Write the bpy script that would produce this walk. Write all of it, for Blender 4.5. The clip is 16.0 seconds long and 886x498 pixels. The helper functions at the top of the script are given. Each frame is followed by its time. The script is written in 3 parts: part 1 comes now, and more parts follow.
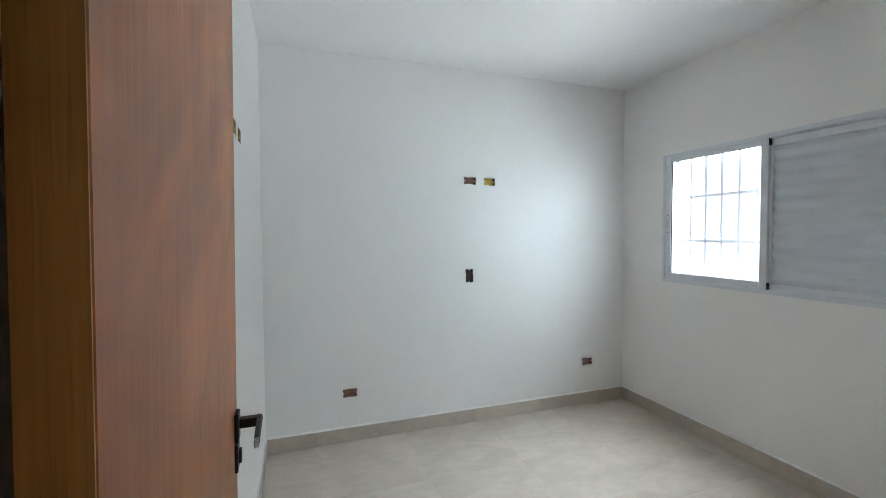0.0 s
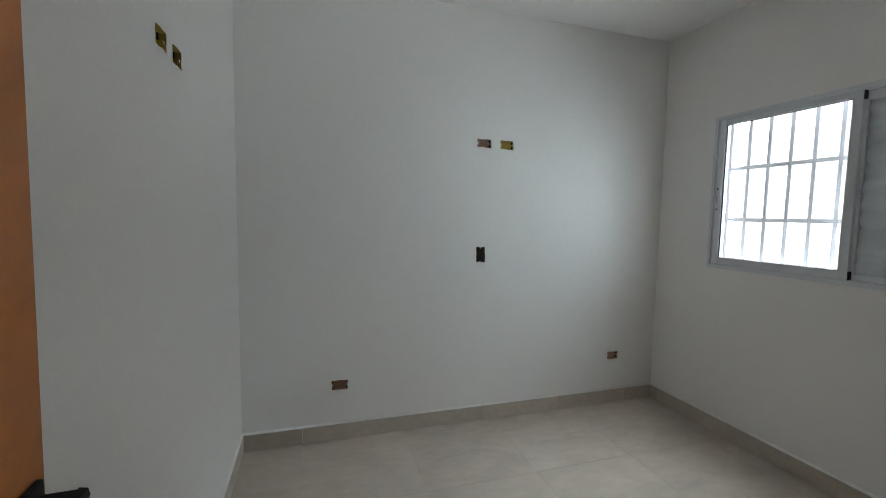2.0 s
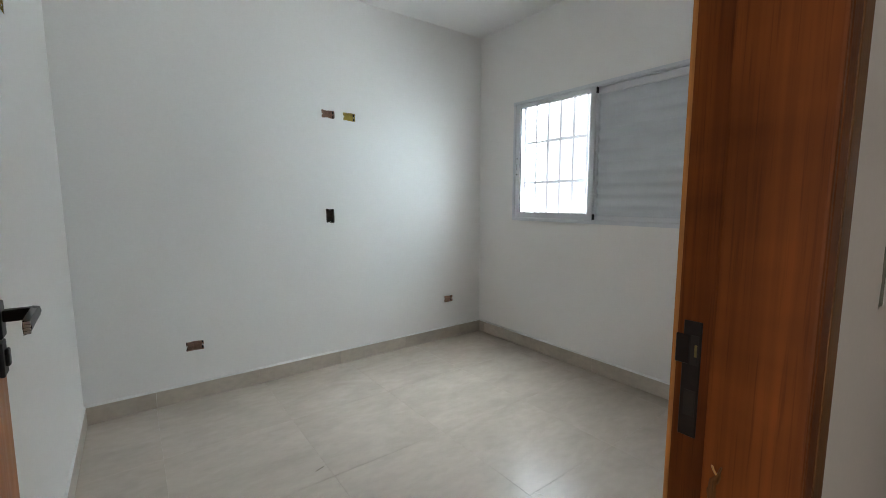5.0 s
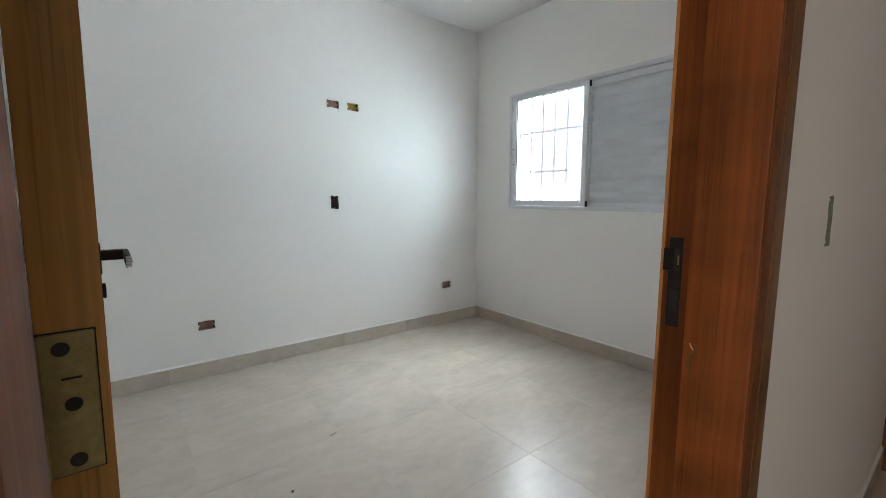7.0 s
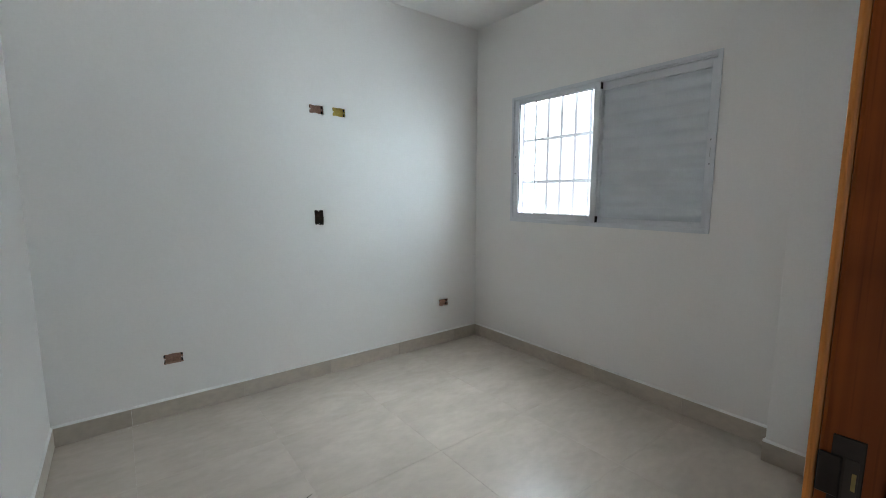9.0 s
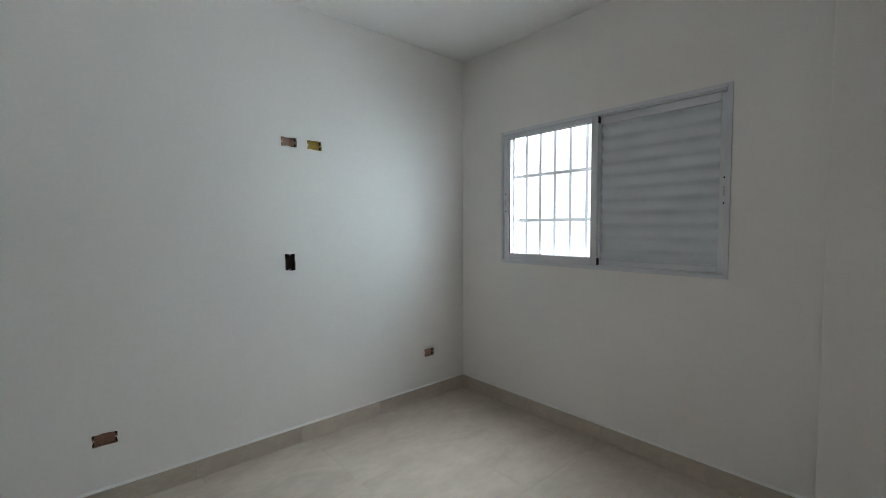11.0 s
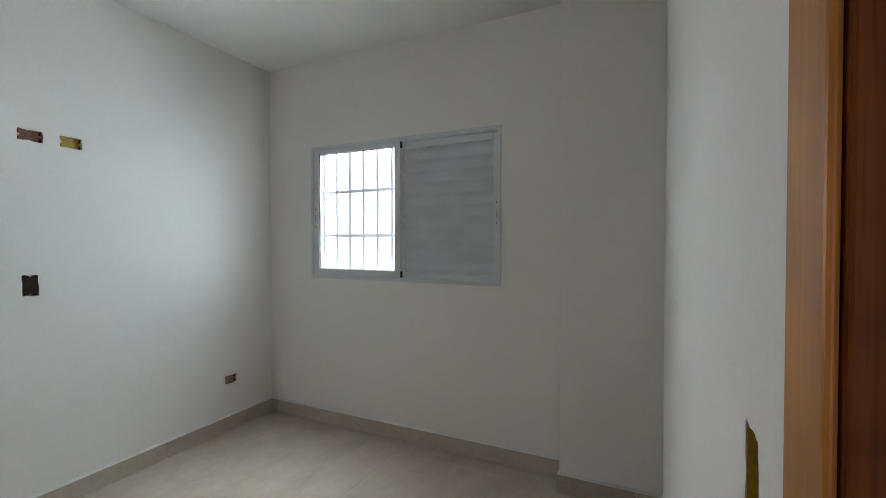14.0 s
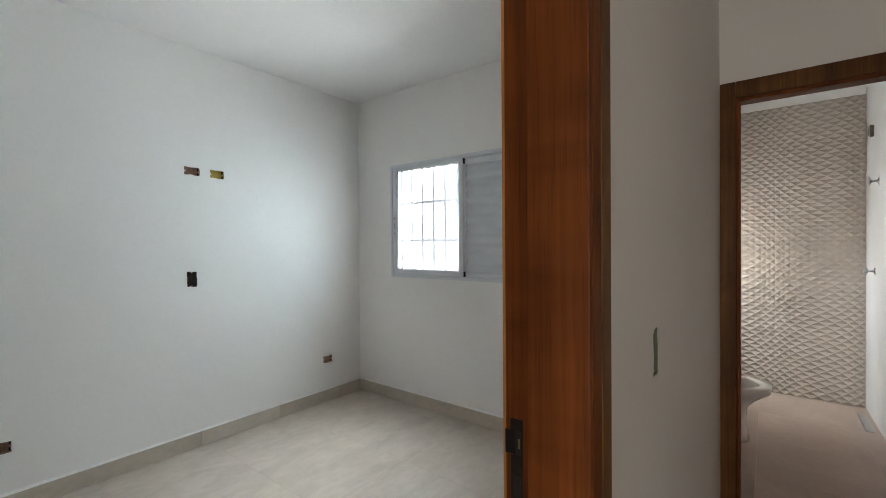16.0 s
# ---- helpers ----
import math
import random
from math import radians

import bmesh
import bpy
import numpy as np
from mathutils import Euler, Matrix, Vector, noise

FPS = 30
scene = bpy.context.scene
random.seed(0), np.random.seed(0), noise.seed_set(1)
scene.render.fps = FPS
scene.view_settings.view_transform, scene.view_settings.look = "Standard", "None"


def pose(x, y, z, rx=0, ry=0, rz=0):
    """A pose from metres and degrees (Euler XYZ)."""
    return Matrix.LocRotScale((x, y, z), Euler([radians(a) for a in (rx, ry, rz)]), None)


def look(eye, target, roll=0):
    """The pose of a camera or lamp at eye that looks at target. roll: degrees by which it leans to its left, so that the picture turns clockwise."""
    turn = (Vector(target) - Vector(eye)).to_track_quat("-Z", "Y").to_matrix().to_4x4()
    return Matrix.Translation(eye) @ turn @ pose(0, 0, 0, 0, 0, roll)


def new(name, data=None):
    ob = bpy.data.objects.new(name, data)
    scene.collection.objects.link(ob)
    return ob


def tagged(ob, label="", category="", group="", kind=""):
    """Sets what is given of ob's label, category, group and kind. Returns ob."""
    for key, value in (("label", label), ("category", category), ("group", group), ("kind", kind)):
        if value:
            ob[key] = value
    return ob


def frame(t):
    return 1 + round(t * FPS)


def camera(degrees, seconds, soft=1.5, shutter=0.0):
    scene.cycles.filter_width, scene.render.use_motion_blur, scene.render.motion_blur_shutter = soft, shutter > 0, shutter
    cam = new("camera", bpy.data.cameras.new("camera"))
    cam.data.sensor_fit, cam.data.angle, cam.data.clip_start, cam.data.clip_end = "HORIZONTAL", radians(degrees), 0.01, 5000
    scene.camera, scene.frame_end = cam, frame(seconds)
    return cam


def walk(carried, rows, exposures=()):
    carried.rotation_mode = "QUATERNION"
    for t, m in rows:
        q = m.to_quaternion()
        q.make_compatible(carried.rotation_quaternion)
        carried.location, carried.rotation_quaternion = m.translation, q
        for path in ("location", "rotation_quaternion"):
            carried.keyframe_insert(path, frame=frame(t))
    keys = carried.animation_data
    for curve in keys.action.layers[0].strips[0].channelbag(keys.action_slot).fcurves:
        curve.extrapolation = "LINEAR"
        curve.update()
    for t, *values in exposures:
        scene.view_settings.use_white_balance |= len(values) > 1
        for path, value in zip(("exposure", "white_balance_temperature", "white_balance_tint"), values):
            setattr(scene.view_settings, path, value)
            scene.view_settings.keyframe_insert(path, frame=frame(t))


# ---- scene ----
cam = camera(92.9, 16.0, soft=0.9)
PATH = [
    (0, (0.018, 0.021, 1.467), (0.667, 1.911, 1.399), -0.3),
    (0.5, (0.14, 0.127, 1.456), (0.287, 2.12, 1.37), -0.0),
    (1, (0.172, 0.236, 1.419), (0.246, 2.231, 1.305), 0.2),
    (1.5, (0.172, 0.357, 1.425), (0.497, 2.326, 1.279), 0.8),
    (2, (0.196, 0.438, 1.407), (0.789, 2.341, 1.245), 1.0),
    (2.5, (0.217, 0.444, 1.382), (1.096, 2.232, 1.206), 0.9),
    (3, (0.24, 0.385, 1.36), (1.264, 2.093, 1.176), 0.3),
    (3.5, (0.237, 0.348, 1.341), (1.345, 2.001, 1.147), -0.0),
    (4, (0.203, 0.224, 1.309), (1.348, 1.85, 1.104), -0.1),
    (4.5, (0.14, 0.092, 1.282), (1.307, 1.702, 1.062), -0.1),
    (7, (-0.081, -0.055, 1.178), (1.139, 1.512, 0.936), 0.1),
    (7.5, (-0.006, 0.001, 1.206), (1.216, 1.564, 0.956), 0.1),
    (8, (0.05, 0.042, 1.237), (1.271, 1.605, 0.979), 0.1),
    (8.5, (0.1, 0.096, 1.272), (1.316, 1.661, 1.009), 0.1),
    (11, (0.266, 0.485, 1.355), (1.589, 1.982, 1.253), -0.2),
    (11.5, (0.29, 0.498, 1.347), (1.803, 1.804, 1.28), -0.3),
    (12, (0.324, 0.471, 1.373), (2.005, 1.554, 1.326), -0.2),
    (12.5, (0.333, 0.443, 1.41), (2.098, 1.384, 1.368), -0.2),
    (13, (0.325, 0.422, 1.411), (2.112, 1.319, 1.369), -0.1),
    (13.5, (0.303, 0.4, 1.379), (2.105, 1.268, 1.342), -0.1),
    (14, (0.274, 0.34, 1.357), (2.083, 1.193, 1.325), 0.0),
    (14.5, (0.23, 0.206, 1.377), (2.006, 1.124, 1.35), 0.0),
    (15, (0.182, 0.077, 1.371), (1.902, 1.098, 1.349), -0.1),
    (15.5, (0.115, -0.028, 1.4), (1.767, 1.1, 1.378), -0.3),
    (16, (0.047, -0.056, 1.363), (1.631, 1.164, 1.346), -0.4),
]
EXPOSURES = [(0, 0.10, 6250, 10), (0.5, -0.24, 6500, 10), (1, -0.31, 6650, 10), (1.5, -0.46, 6600, 10), (2, -0.77, 6550, 10), (2.5, -0.74, 6500, 10), (3, -0.71, 6500, 10),
             (3.5, -0.71, 6500, 10), (4, -0.70, 6500, 10), (4.5, -0.44, 6500, 10), (7, 0.13, 6450, 10), (7.5, -0.06, 6300, 10), (8, -0.19, 6250, 10), (8.5, -0.21, 6300, 10),
             (11, -0.58, 6500, 10), (11.5, -0.55, 6500, 10), (12, -0.56, 6500, 10), (12.5, -0.56, 6550, 10), (13, -0.55, 6600, 10), (13.5, -0.56, 6600, 10), (14, -0.50, 6600, 10),
             (14.5, -0.40, 6600, 10), (15, -0.09, 6600, 10), (15.5, -0.10, 6600, 10), (16, -0.11, 6550, 10)]
walk(cam, [(t, look(eye, target, roll)) for t, eye, target, roll in PATH], EXPOSURES)

# ---- plan, in metres ----
FLOOR = -0.032
WEST, EAST, NORTH, SOUTH, CEIL = -0.215, 2.805, 3.10, 0.235, 2.745
HALL_N, HALL_S, HALL_E, HALL_W = 0.133, -0.80, 2.57, -2.6
COL_X, COL_Y = 2.647, 0.745
BATH_E, BATH_S, BATH_N = 5.03, -0.715, 0.60
WIN_Y0, WIN_Y1, WIN_Z0, WIN_Z1 = 1.132, 2.659, 1.081, 2.086
DOOR_X0, DOOR_X1, DOOR_TOP = -0.125, 0.573, 2.105
BD_Y0, BD_Y1, BD_TOP = -0.66, 0.061, 2.068

# ---- world and lights ----
world = bpy.data.worlds.new("sky")
scene.world = world
world.use_nodes = True
wn = world.node_tree
sky = wn.nodes.new("ShaderNodeTexSky")
sky.sky_type, sky.sun_disc = "NISHITA", False
sky.sun_elevation, sky.sun_rotation = radians(62), radians(250)
wn.links.new(sky.outputs["Color"], wn.nodes["Background"].inputs["Color"])
wn.nodes["Background"].inputs["Strength"].default_value = 0.1

sun = new("sun", bpy.data.lights.new("sun", "SUN"))
sun.data.energy, sun.data.angle, sun.data.color = 3.0, radians(0.5), (1.0, 0.95, 0.88)
sun.matrix_world = look((-40, -14.6, 80), (0, 0, 0))


def opening_light(name, eye, target, width, height, watts, colour, spread=180):
    """An added area lamp that stands in for daylight coming in through an opening."""
    lamp = new(name, bpy.data.lights.new(name, "AREA"))
    lamp.data.shape, lamp.data.size, lamp.data.size_y = "RECTANGLE", width, height
    lamp.data.energy, lamp.data.color = watts, colour
    lamp.data.spread = radians(spread)
    lamp.matrix_world = look(eye, target)
    return lamp


# Four lamps added outside the window, out of view, to even out the bedroom light.
opening_light("window_sky_light", (3.42, 1.62, 1.80), (2.42, 1.70, 1.64), 0.95, 2.0, 64, (0.72, 0.91, 1.0), 120)
opening_light("window_high_sky_light", (4.1, 2.5, 3.5), (2.88, 2.2, 1.5), 2.2, 2.0, 620, (0.82, 0.935, 1.0))
opening_light("window_north_fill_light", (4.3, 4.6, 2.2), (2.88, 2.25, 1.58), 1.7, 2.4, 370, (0.85, 0.94, 1.0))
# Added low lamp, for light thrown up to the ceiling by unseen ground.
opening_light("low_window_fill_light", (4.9, 2.4, 0.40), (2.88, 2.25, 1.60), 2.4, 1.15, 175, (0.89, 0.96, 0.98))
opening_light("bath_sky_light", (4.66, 0.716, 1.22), (4.66, 0, 1.22), 0.5, 0.6, 7.5, (1.0, 0.96, 0.93))
# Lamp added at the unseen west end to light the hall.
opening_light("hall_fill_light", (-2.70, -0.35, 1.1), (0, -0.35, 1.1), 0.8, 2.0, 21.5, (1.0, 0.94, 0.85))


# ---- materials ----
def material(name, colour, second=None, rough=0.6, scale=3.0, stretch=(1, 1, 1), fine=60.0, fine_amount=0.15,
             bump=0.05, metal=0.0, coat=0.0, contrast=(0.35, 0.65), detail=4.0, vary=0.0, distort=0.0, rough_vary=0.08, spec=0.5):
    """A procedural surface: clouds of two colours, fine grain, relief and uneven gloss."""
    m = bpy.data.materials.new(name)
    m.use_nodes = True
    n, l = m.node_tree.nodes, m.node_tree.links
    b = n["Principled BSDF"]
    tc, info, add, mp = n.new("ShaderNodeTexCoord"), n.new("ShaderNodeObjectInfo"), n.new("ShaderNodeVectorMath"), n.new("ShaderNodeMapping")
    mul = n.new("ShaderNodeMath")
    mul.operation, mul.inputs[1].default_value = "MULTIPLY", 37.0
    l.new(info.outputs["Random"], mul.inputs[0])
    l.new(tc.outputs["Object"], add.inputs[0])
    l.new(mul.outputs[0], add.inputs[1])
    l.new(add.outputs[0], mp.inputs["Vector"])
    mp.inputs["Scale"].default_value = stretch
    big, small = n.new("ShaderNodeTexNoise"), n.new("ShaderNodeTexNoise")
    big.inputs["Scale"].default_value, big.inputs["Detail"].default_value, big.inputs["Distortion"].default_value = scale, detail, distort
    small.inputs["Scale"].default_value, small.inputs["Detail"].default_value = fine, 3.0
    l.new(mp.outputs[0], big.inputs["Vector"])
    l.new(mp.outputs[0], small.inputs["Vector"])
    ramp = n.new("ShaderNodeValToRGB")
    second = second or [c * 0.93 for c in colour]
    ramp.color_ramp.elements[0].position, ramp.color_ramp.elements[1].position = contrast
    ramp.color_ramp.elements[0].color, ramp.color_ramp.elements[1].color = (*second, 1), (*colour, 1)
    l.new(big.outputs[0], ramp.inputs[0])
    grain = n.new("ShaderNodeMapRange")
    grain.inputs["From Min"].default_value, grain.inputs["From Max"].default_value = 0.3, 0.7
    grain.inputs["To Min"].default_value, grain.inputs["To Max"].default_value = 1 - fine_amount, 1 + fine_amount
    l.new(small.outputs[0], grain.inputs["Value"])
    hsv = n.new("ShaderNodeHueSaturation")
    l.new(ramp.outputs[0], hsv.inputs["Color"])
    tone = n.new("ShaderNodeMapRange")
    tone.inputs["To Min"].default_value, tone.inputs["To Max"].default_value = 1 - vary, 1 + vary
    l.new(info.outputs["Random"], tone.inputs["Value"])
    both = n.new("ShaderNodeMath")
    both.operation = "MULTIPLY"
    l.new(grain.outputs[0], both.inputs[0])
    l.new(tone.outputs[0], both.inputs[1])
    l.new(both.outputs[0], hsv.inputs["Value"])
    l.new(hsv.outputs[0], b.inputs["Base Color"])
    gloss = n.new("ShaderNodeMapRange")
    gloss.inputs["To Min"].default_value, gloss.inputs["To Max"].default_value = max(0.02, rough - rough_vary), min(1, rough + rough_vary)
    l.new(big.outputs[0], gloss.inputs["Value"])
    l.new(gloss.outputs[0], b.inputs["Roughness"])
    b.inputs["Metallic"].default_value, b.inputs["Coat Weight"].default_value, b.inputs["Coat Roughness"].default_value = metal, coat, 0.12
    b.inputs["Specular IOR Level"].default_value = spec
    if bump:
        bn = n.new("ShaderNodeBump")
        bn.inputs["Strength"].default_value, bn.inputs["Distance"].default_value = bump, 0.004
        l.new(small.outputs[0], bn.inputs["Height"])
        l.new(bn.outputs[0], b.inputs["Normal"])
    return m


def glass_material():
    m = bpy.data.materials.new("window_glass")
    m.use_nodes = True
    b = m.node_tree.nodes["Principled BSDF"]
    b.inputs["Base Color"].default_value = (0.80, 0.82, 0.83, 1)
    b.inputs["Roughness"].default_value, b.inputs["Transmission Weight"].default_value, b.inputs["IOR"].default_value = 0.01, 1.0, 1.45
    return m


PAINT = material("white_wall_paint", (0.90, 0.88, 0.858), (0.885, 0.864, 0.842), 0.62, 0.9, fine=90, fine_amount=0.012, bump=0.06)
CEILING = material("white_ceiling_paint", (0.89, 0.88, 0.865), (0.87, 0.86, 0.845), 0.7, 1.2, fine=70, fine_amount=0.012, bump=0.05)
PLASTER = material("broken_plaster", (0.66, 0.64, 0.6), (0.45, 0.42, 0.37), 0.85, 40, fine=220, fine_amount=0.15, bump=0.6)
FLOOR_TILE = material("beige_porcelain_tile", (0.585, 0.51, 0.435), (0.495, 0.428, 0.36), 0.24, 3.0, (1, 1.8, 1), 14, 0.04, 0.012, contrast=(0.28, 0.74), distort=0.6, detail=4, vary=0.012, rough_vary=0.0)
SKIRT_TILE = material("beige_porcelain_skirting", (0.57, 0.495, 0.415), (0.47, 0.405, 0.335), 0.35, 3.0, (1, 1, 1.5), 22, 0.06, 0.02, contrast=(0.25, 0.75), detail=5, vary=0.06, rough_vary=0.0)
GROUT = material("beige_grout", (0.62, 0.555, 0.485), (0.54, 0.475, 0.41), 0.85, 20, fine=180, bump=0.2)
CAULK = material("white_caulk", (0.88, 0.875, 0.86), None, 0.6, 20, fine=90, fine_amount=0.05)


def wood_material(name, light, dark, rough, coat, bands=(9, 9, 0.35), figure=(3, 3, 5), figure_turn=0, figure_amount=0.25, fibre_amount=0.2, pores=0.25, coat_rough=0.15, spec=0.4):
    """Varnished wood, grain along z: broad bands, fine fibres, cross figure and short dark pores."""
    m = bpy.data.materials.new(name)
    m.use_nodes = True
    n, l = m.node_tree.nodes, m.node_tree.links
    b = n["Principled BSDF"]
    tc, info, add, mul = n.new("ShaderNodeTexCoord"), n.new("ShaderNodeObjectInfo"), n.new("ShaderNodeVectorMath"), n.new("ShaderNodeMath")
    mul.operation, mul.inputs[1].default_value = "MULTIPLY", 23.0
    l.new(info.outputs["Random"], mul.inputs[0])
    l.new(tc.outputs["Object"], add.inputs[0])
    l.new(mul.outputs[0], add.inputs[1])

    def noise(stretch, detail=4.0, distort=0.0, turn=0):
        mp, t = n.new("ShaderNodeMapping"), n.new("ShaderNodeTexNoise")
        mp.vector_type = "TEXTURE" if turn else "POINT"
        if turn:
            mp.inputs["Rotation"].default_value = (radians(turn), radians(-turn), 0)
            mp.inputs["Scale"].default_value = [1 / q for q in stretch]
        else:
            mp.inputs["Scale"].default_value = stretch
        t.inputs["Scale"].default_value, t.inputs["Detail"].default_value, t.inputs["Distortion"].default_value = 1.0, detail, distort
        l.new(add.outputs[0], mp.inputs["Vector"])
        l.new(mp.outputs[0], t.inputs["Vector"])
        return t.outputs[0]

    def spread(value, low, high, a=0.3, c=0.7):
        r = n.new("ShaderNodeMapRange")
        for key, q in (("From Min", a), ("From Max", c), ("To Min", low), ("To Max", high)):
            r.inputs[key].default_value = q
        l.new(value, r.inputs["Value"])
        return r.outputs[0]

    def times(p, q):
        t = n.new("ShaderNodeMath")
        t.operation = "MULTIPLY"
        l.new(p, t.inputs[0])
        l.new(q, t.inputs[1])
        return t.outputs[0]

    ramp = n.new("ShaderNodeValToRGB")
    ramp.color_ramp.elements[0].position, ramp.color_ramp.elements[1].position = 0.3, 0.7
    ramp.color_ramp.elements[0].color, ramp.color_ramp.elements[1].color = (*dark, 1), (*light, 1)
    l.new(noise(bands, 5.0, 0.5), ramp.inputs[0])
    fibre = noise((150, 150, 2.2), 3.0)
    value = times(spread(fibre, 1 - fibre_amount, 1 + fibre_amount), spread(noise(figure, 4.0, 0.8, figure_turn), 1 - figure_amount, 1 + figure_amount))
    value = times(value, spread(noise((420, 420, 9), 1.0), 1 - pores, 1.0, 0.30, 0.42))
    hsv = n.new("ShaderNodeHueSaturation")
    l.new(ramp.outputs[0], hsv.inputs["Color"])
    l.new(value, hsv.inputs["Value"])
    l.new(hsv.outputs[0], b.inputs["Base Color"])
    l.new(spread(fibre, rough - 0.05, rough + 0.06), b.inputs["Roughness"])
    b.inputs["Coat Weight"].default_value, b.inputs["Coat Roughness"].default_value = coat, coat_rough
    b.inputs["Specular IOR Level"].default_value = spec
    bn = n.new("ShaderNodeBump")
    bn.inputs["Strength"].default_value, bn.inputs["Distance"].default_value = 0.10, 0.002
    l.new(fibre, bn.inputs["Height"])
    l.new(bn.outputs[0], b.inputs["Normal"])
    return m


VENEER = wood_material("varnished_honey_veneer", (0.60, 0.205, 0.040), (0.42, 0.120, 0.021), 0.38, 0.10, (4, 4, 0.8), (4, 4, 11), 32, 0.20, 0.02, 0.02, 0.16, 0.32)
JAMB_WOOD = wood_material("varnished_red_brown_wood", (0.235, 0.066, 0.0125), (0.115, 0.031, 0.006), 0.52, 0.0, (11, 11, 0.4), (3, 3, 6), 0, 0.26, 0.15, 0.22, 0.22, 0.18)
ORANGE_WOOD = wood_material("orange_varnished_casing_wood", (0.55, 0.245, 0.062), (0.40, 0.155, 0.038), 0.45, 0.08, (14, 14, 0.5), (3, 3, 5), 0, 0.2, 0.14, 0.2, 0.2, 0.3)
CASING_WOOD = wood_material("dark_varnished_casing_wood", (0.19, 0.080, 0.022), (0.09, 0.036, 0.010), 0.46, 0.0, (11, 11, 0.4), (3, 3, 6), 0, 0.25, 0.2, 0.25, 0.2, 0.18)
EDGE_WOOD = wood_material("raw_edge_wood", (0.60, 0.33, 0.088), (0.42, 0.205, 0.047), 0.42, 0.12, (16, 16, 0.6), (3, 3, 5), 0, 0.22, 0.16, 0.25, 0.25)
BLACK_METAL = material("blackened_metal", (0.018, 0.016, 0.015), (0.010, 0.009, 0.009), 0.45, 20, fine=120, bump=0.02, metal=0.4)
BRASS = material("aged_brass", (0.36, 0.30, 0.13), (0.27, 0.23, 0.10), 0.42, 25, fine=160, bump=0.05, metal=0.85)
# Black for screws, and for shade put in at holes, gaps and box ends.
SCREW_AND_SHADE = material("black_screw_and_shade", (0.012, 0.011, 0.01), None, 0.6, 30)
ALUMINIUM = material("white_painted_aluminium", (0.74, 0.76, 0.79), (0.70, 0.72, 0.75), 0.38, 6, fine=120, fine_amount=0.015, bump=0.01)
SLAT_WHITE = material("white_painted_slat", (0.68, 0.715, 0.75), (0.63, 0.665, 0.70), 0.42, 5, fine=90, fine_amount=0.02, bump=0.01)
BAR_WHITE = material("white_painted_steel_bar", (0.55, 0.54, 0.55), None, 0.45, 15, fine=90, fine_amount=0.03, bump=0.03)
RUBBER = material("black_rubber_seal", (0.015, 0.015, 0.017), None, 0.7, 20)
BOX_BROWN = material("dirty_orange_box_plastic", (0.42, 0.24, 0.17), (0.26, 0.14, 0.095), 0.6, 25, fine=120, fine_amount=0.2, bump=0.2)
BOX_YELLOW = material("yellow_box_plastic", (0.52, 0.38, 0.06), (0.36, 0.24, 0.04), 0.55, 25, fine=120, fine_amount=0.15, bump=0.15)
BOX_GREY = material("grey_green_dusty_box", (0.27, 0.28, 0.22), (0.17, 0.175, 0.14), 0.7, 25, fine=120, fine_amount=0.2, bump=0.2)
BOX_DARK = material("dark_dusty_box", (0.12, 0.08, 0.06), (0.045, 0.032, 0.025), 0.7, 25, fine=120, fine_amount=0.2, bump=0.2)
PORCELAIN = material("white_glazed_porcelain", (0.80, 0.79, 0.76), (0.77, 0.76, 0.73), 0.12, 3, fine=40, fine_amount=0.01, bump=0.0, coat=0.3)
RELIEF = material("cream_relief_tile", (0.55, 0.48, 0.405), (0.50, 0.435, 0.365), 0.58, 2.5, fine=60, fine_amount=0.03, bump=0.02, vary=0.02)
WHITE_TILE = material("white_wall_tile", (0.80, 0.80, 0.79), (0.77, 0.77, 0.76), 0.2, 2.0, fine=40, fine_amount=0.01, bump=0.0)
BATH_FLOOR = material("rosy_beige_floor_tile", (0.42, 0.315, 0.255), (0.34, 0.25, 0.20), 0.35, 2.2, fine=25, fine_amount=0.05, bump=0.02, vary=0.03)
CHROME = material("chrome", (0.75, 0.75, 0.76), None, 0.1, 10, fine=50, fine_amount=0.01, bump=0.0, metal=1.0)
STEEL = material("brushed_steel", (0.5, 0.5, 0.5), (0.42, 0.42, 0.42), 0.35, 8, (1, 20, 1), fine=80, fine_amount=0.1, bump=0.03, metal=0.9)
GLASS = glass_material()
# Backdrop that glows by itself, for the overexposed white outside the window.
OUTSIDE = bpy.data.materials.new("glowing_white_backdrop")
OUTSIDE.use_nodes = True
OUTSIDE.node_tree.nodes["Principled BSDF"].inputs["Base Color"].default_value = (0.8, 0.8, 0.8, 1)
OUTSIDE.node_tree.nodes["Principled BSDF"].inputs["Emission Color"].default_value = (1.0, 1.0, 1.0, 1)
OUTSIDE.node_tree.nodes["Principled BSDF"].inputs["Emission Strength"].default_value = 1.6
GROUND = material("concrete_ground", (0.42, 0.41, 0.39), (0.33, 0.32, 0.30), 0.85, 1.5, fine=60, bump=0.2)


# ---- building helpers ----
def box(bm, x0, x1, y0, y1, z0, z1):
    v = [bm.verts.new((x, y, z)) for z in (z0, z1) for x, y in ((x0, y0), (x1, y0), (x1, y1), (x0, y1))]
    for f in ((3, 2, 1, 0), (4, 5, 6, 7), (0, 1, 5, 4), (1, 2, 6, 5), (2, 3, 7, 6), (3, 0, 4, 7)):
        bm.faces.new([v[i] for i in f])
    return v


def rounded(bm, amount=0.003, segments=2):
    bmesh.ops.bevel(bm, geom=list(bm.edges), offset=amount, segments=segments, profile=0.6, affect="EDGES", clamp_overlap=True)
    return bm


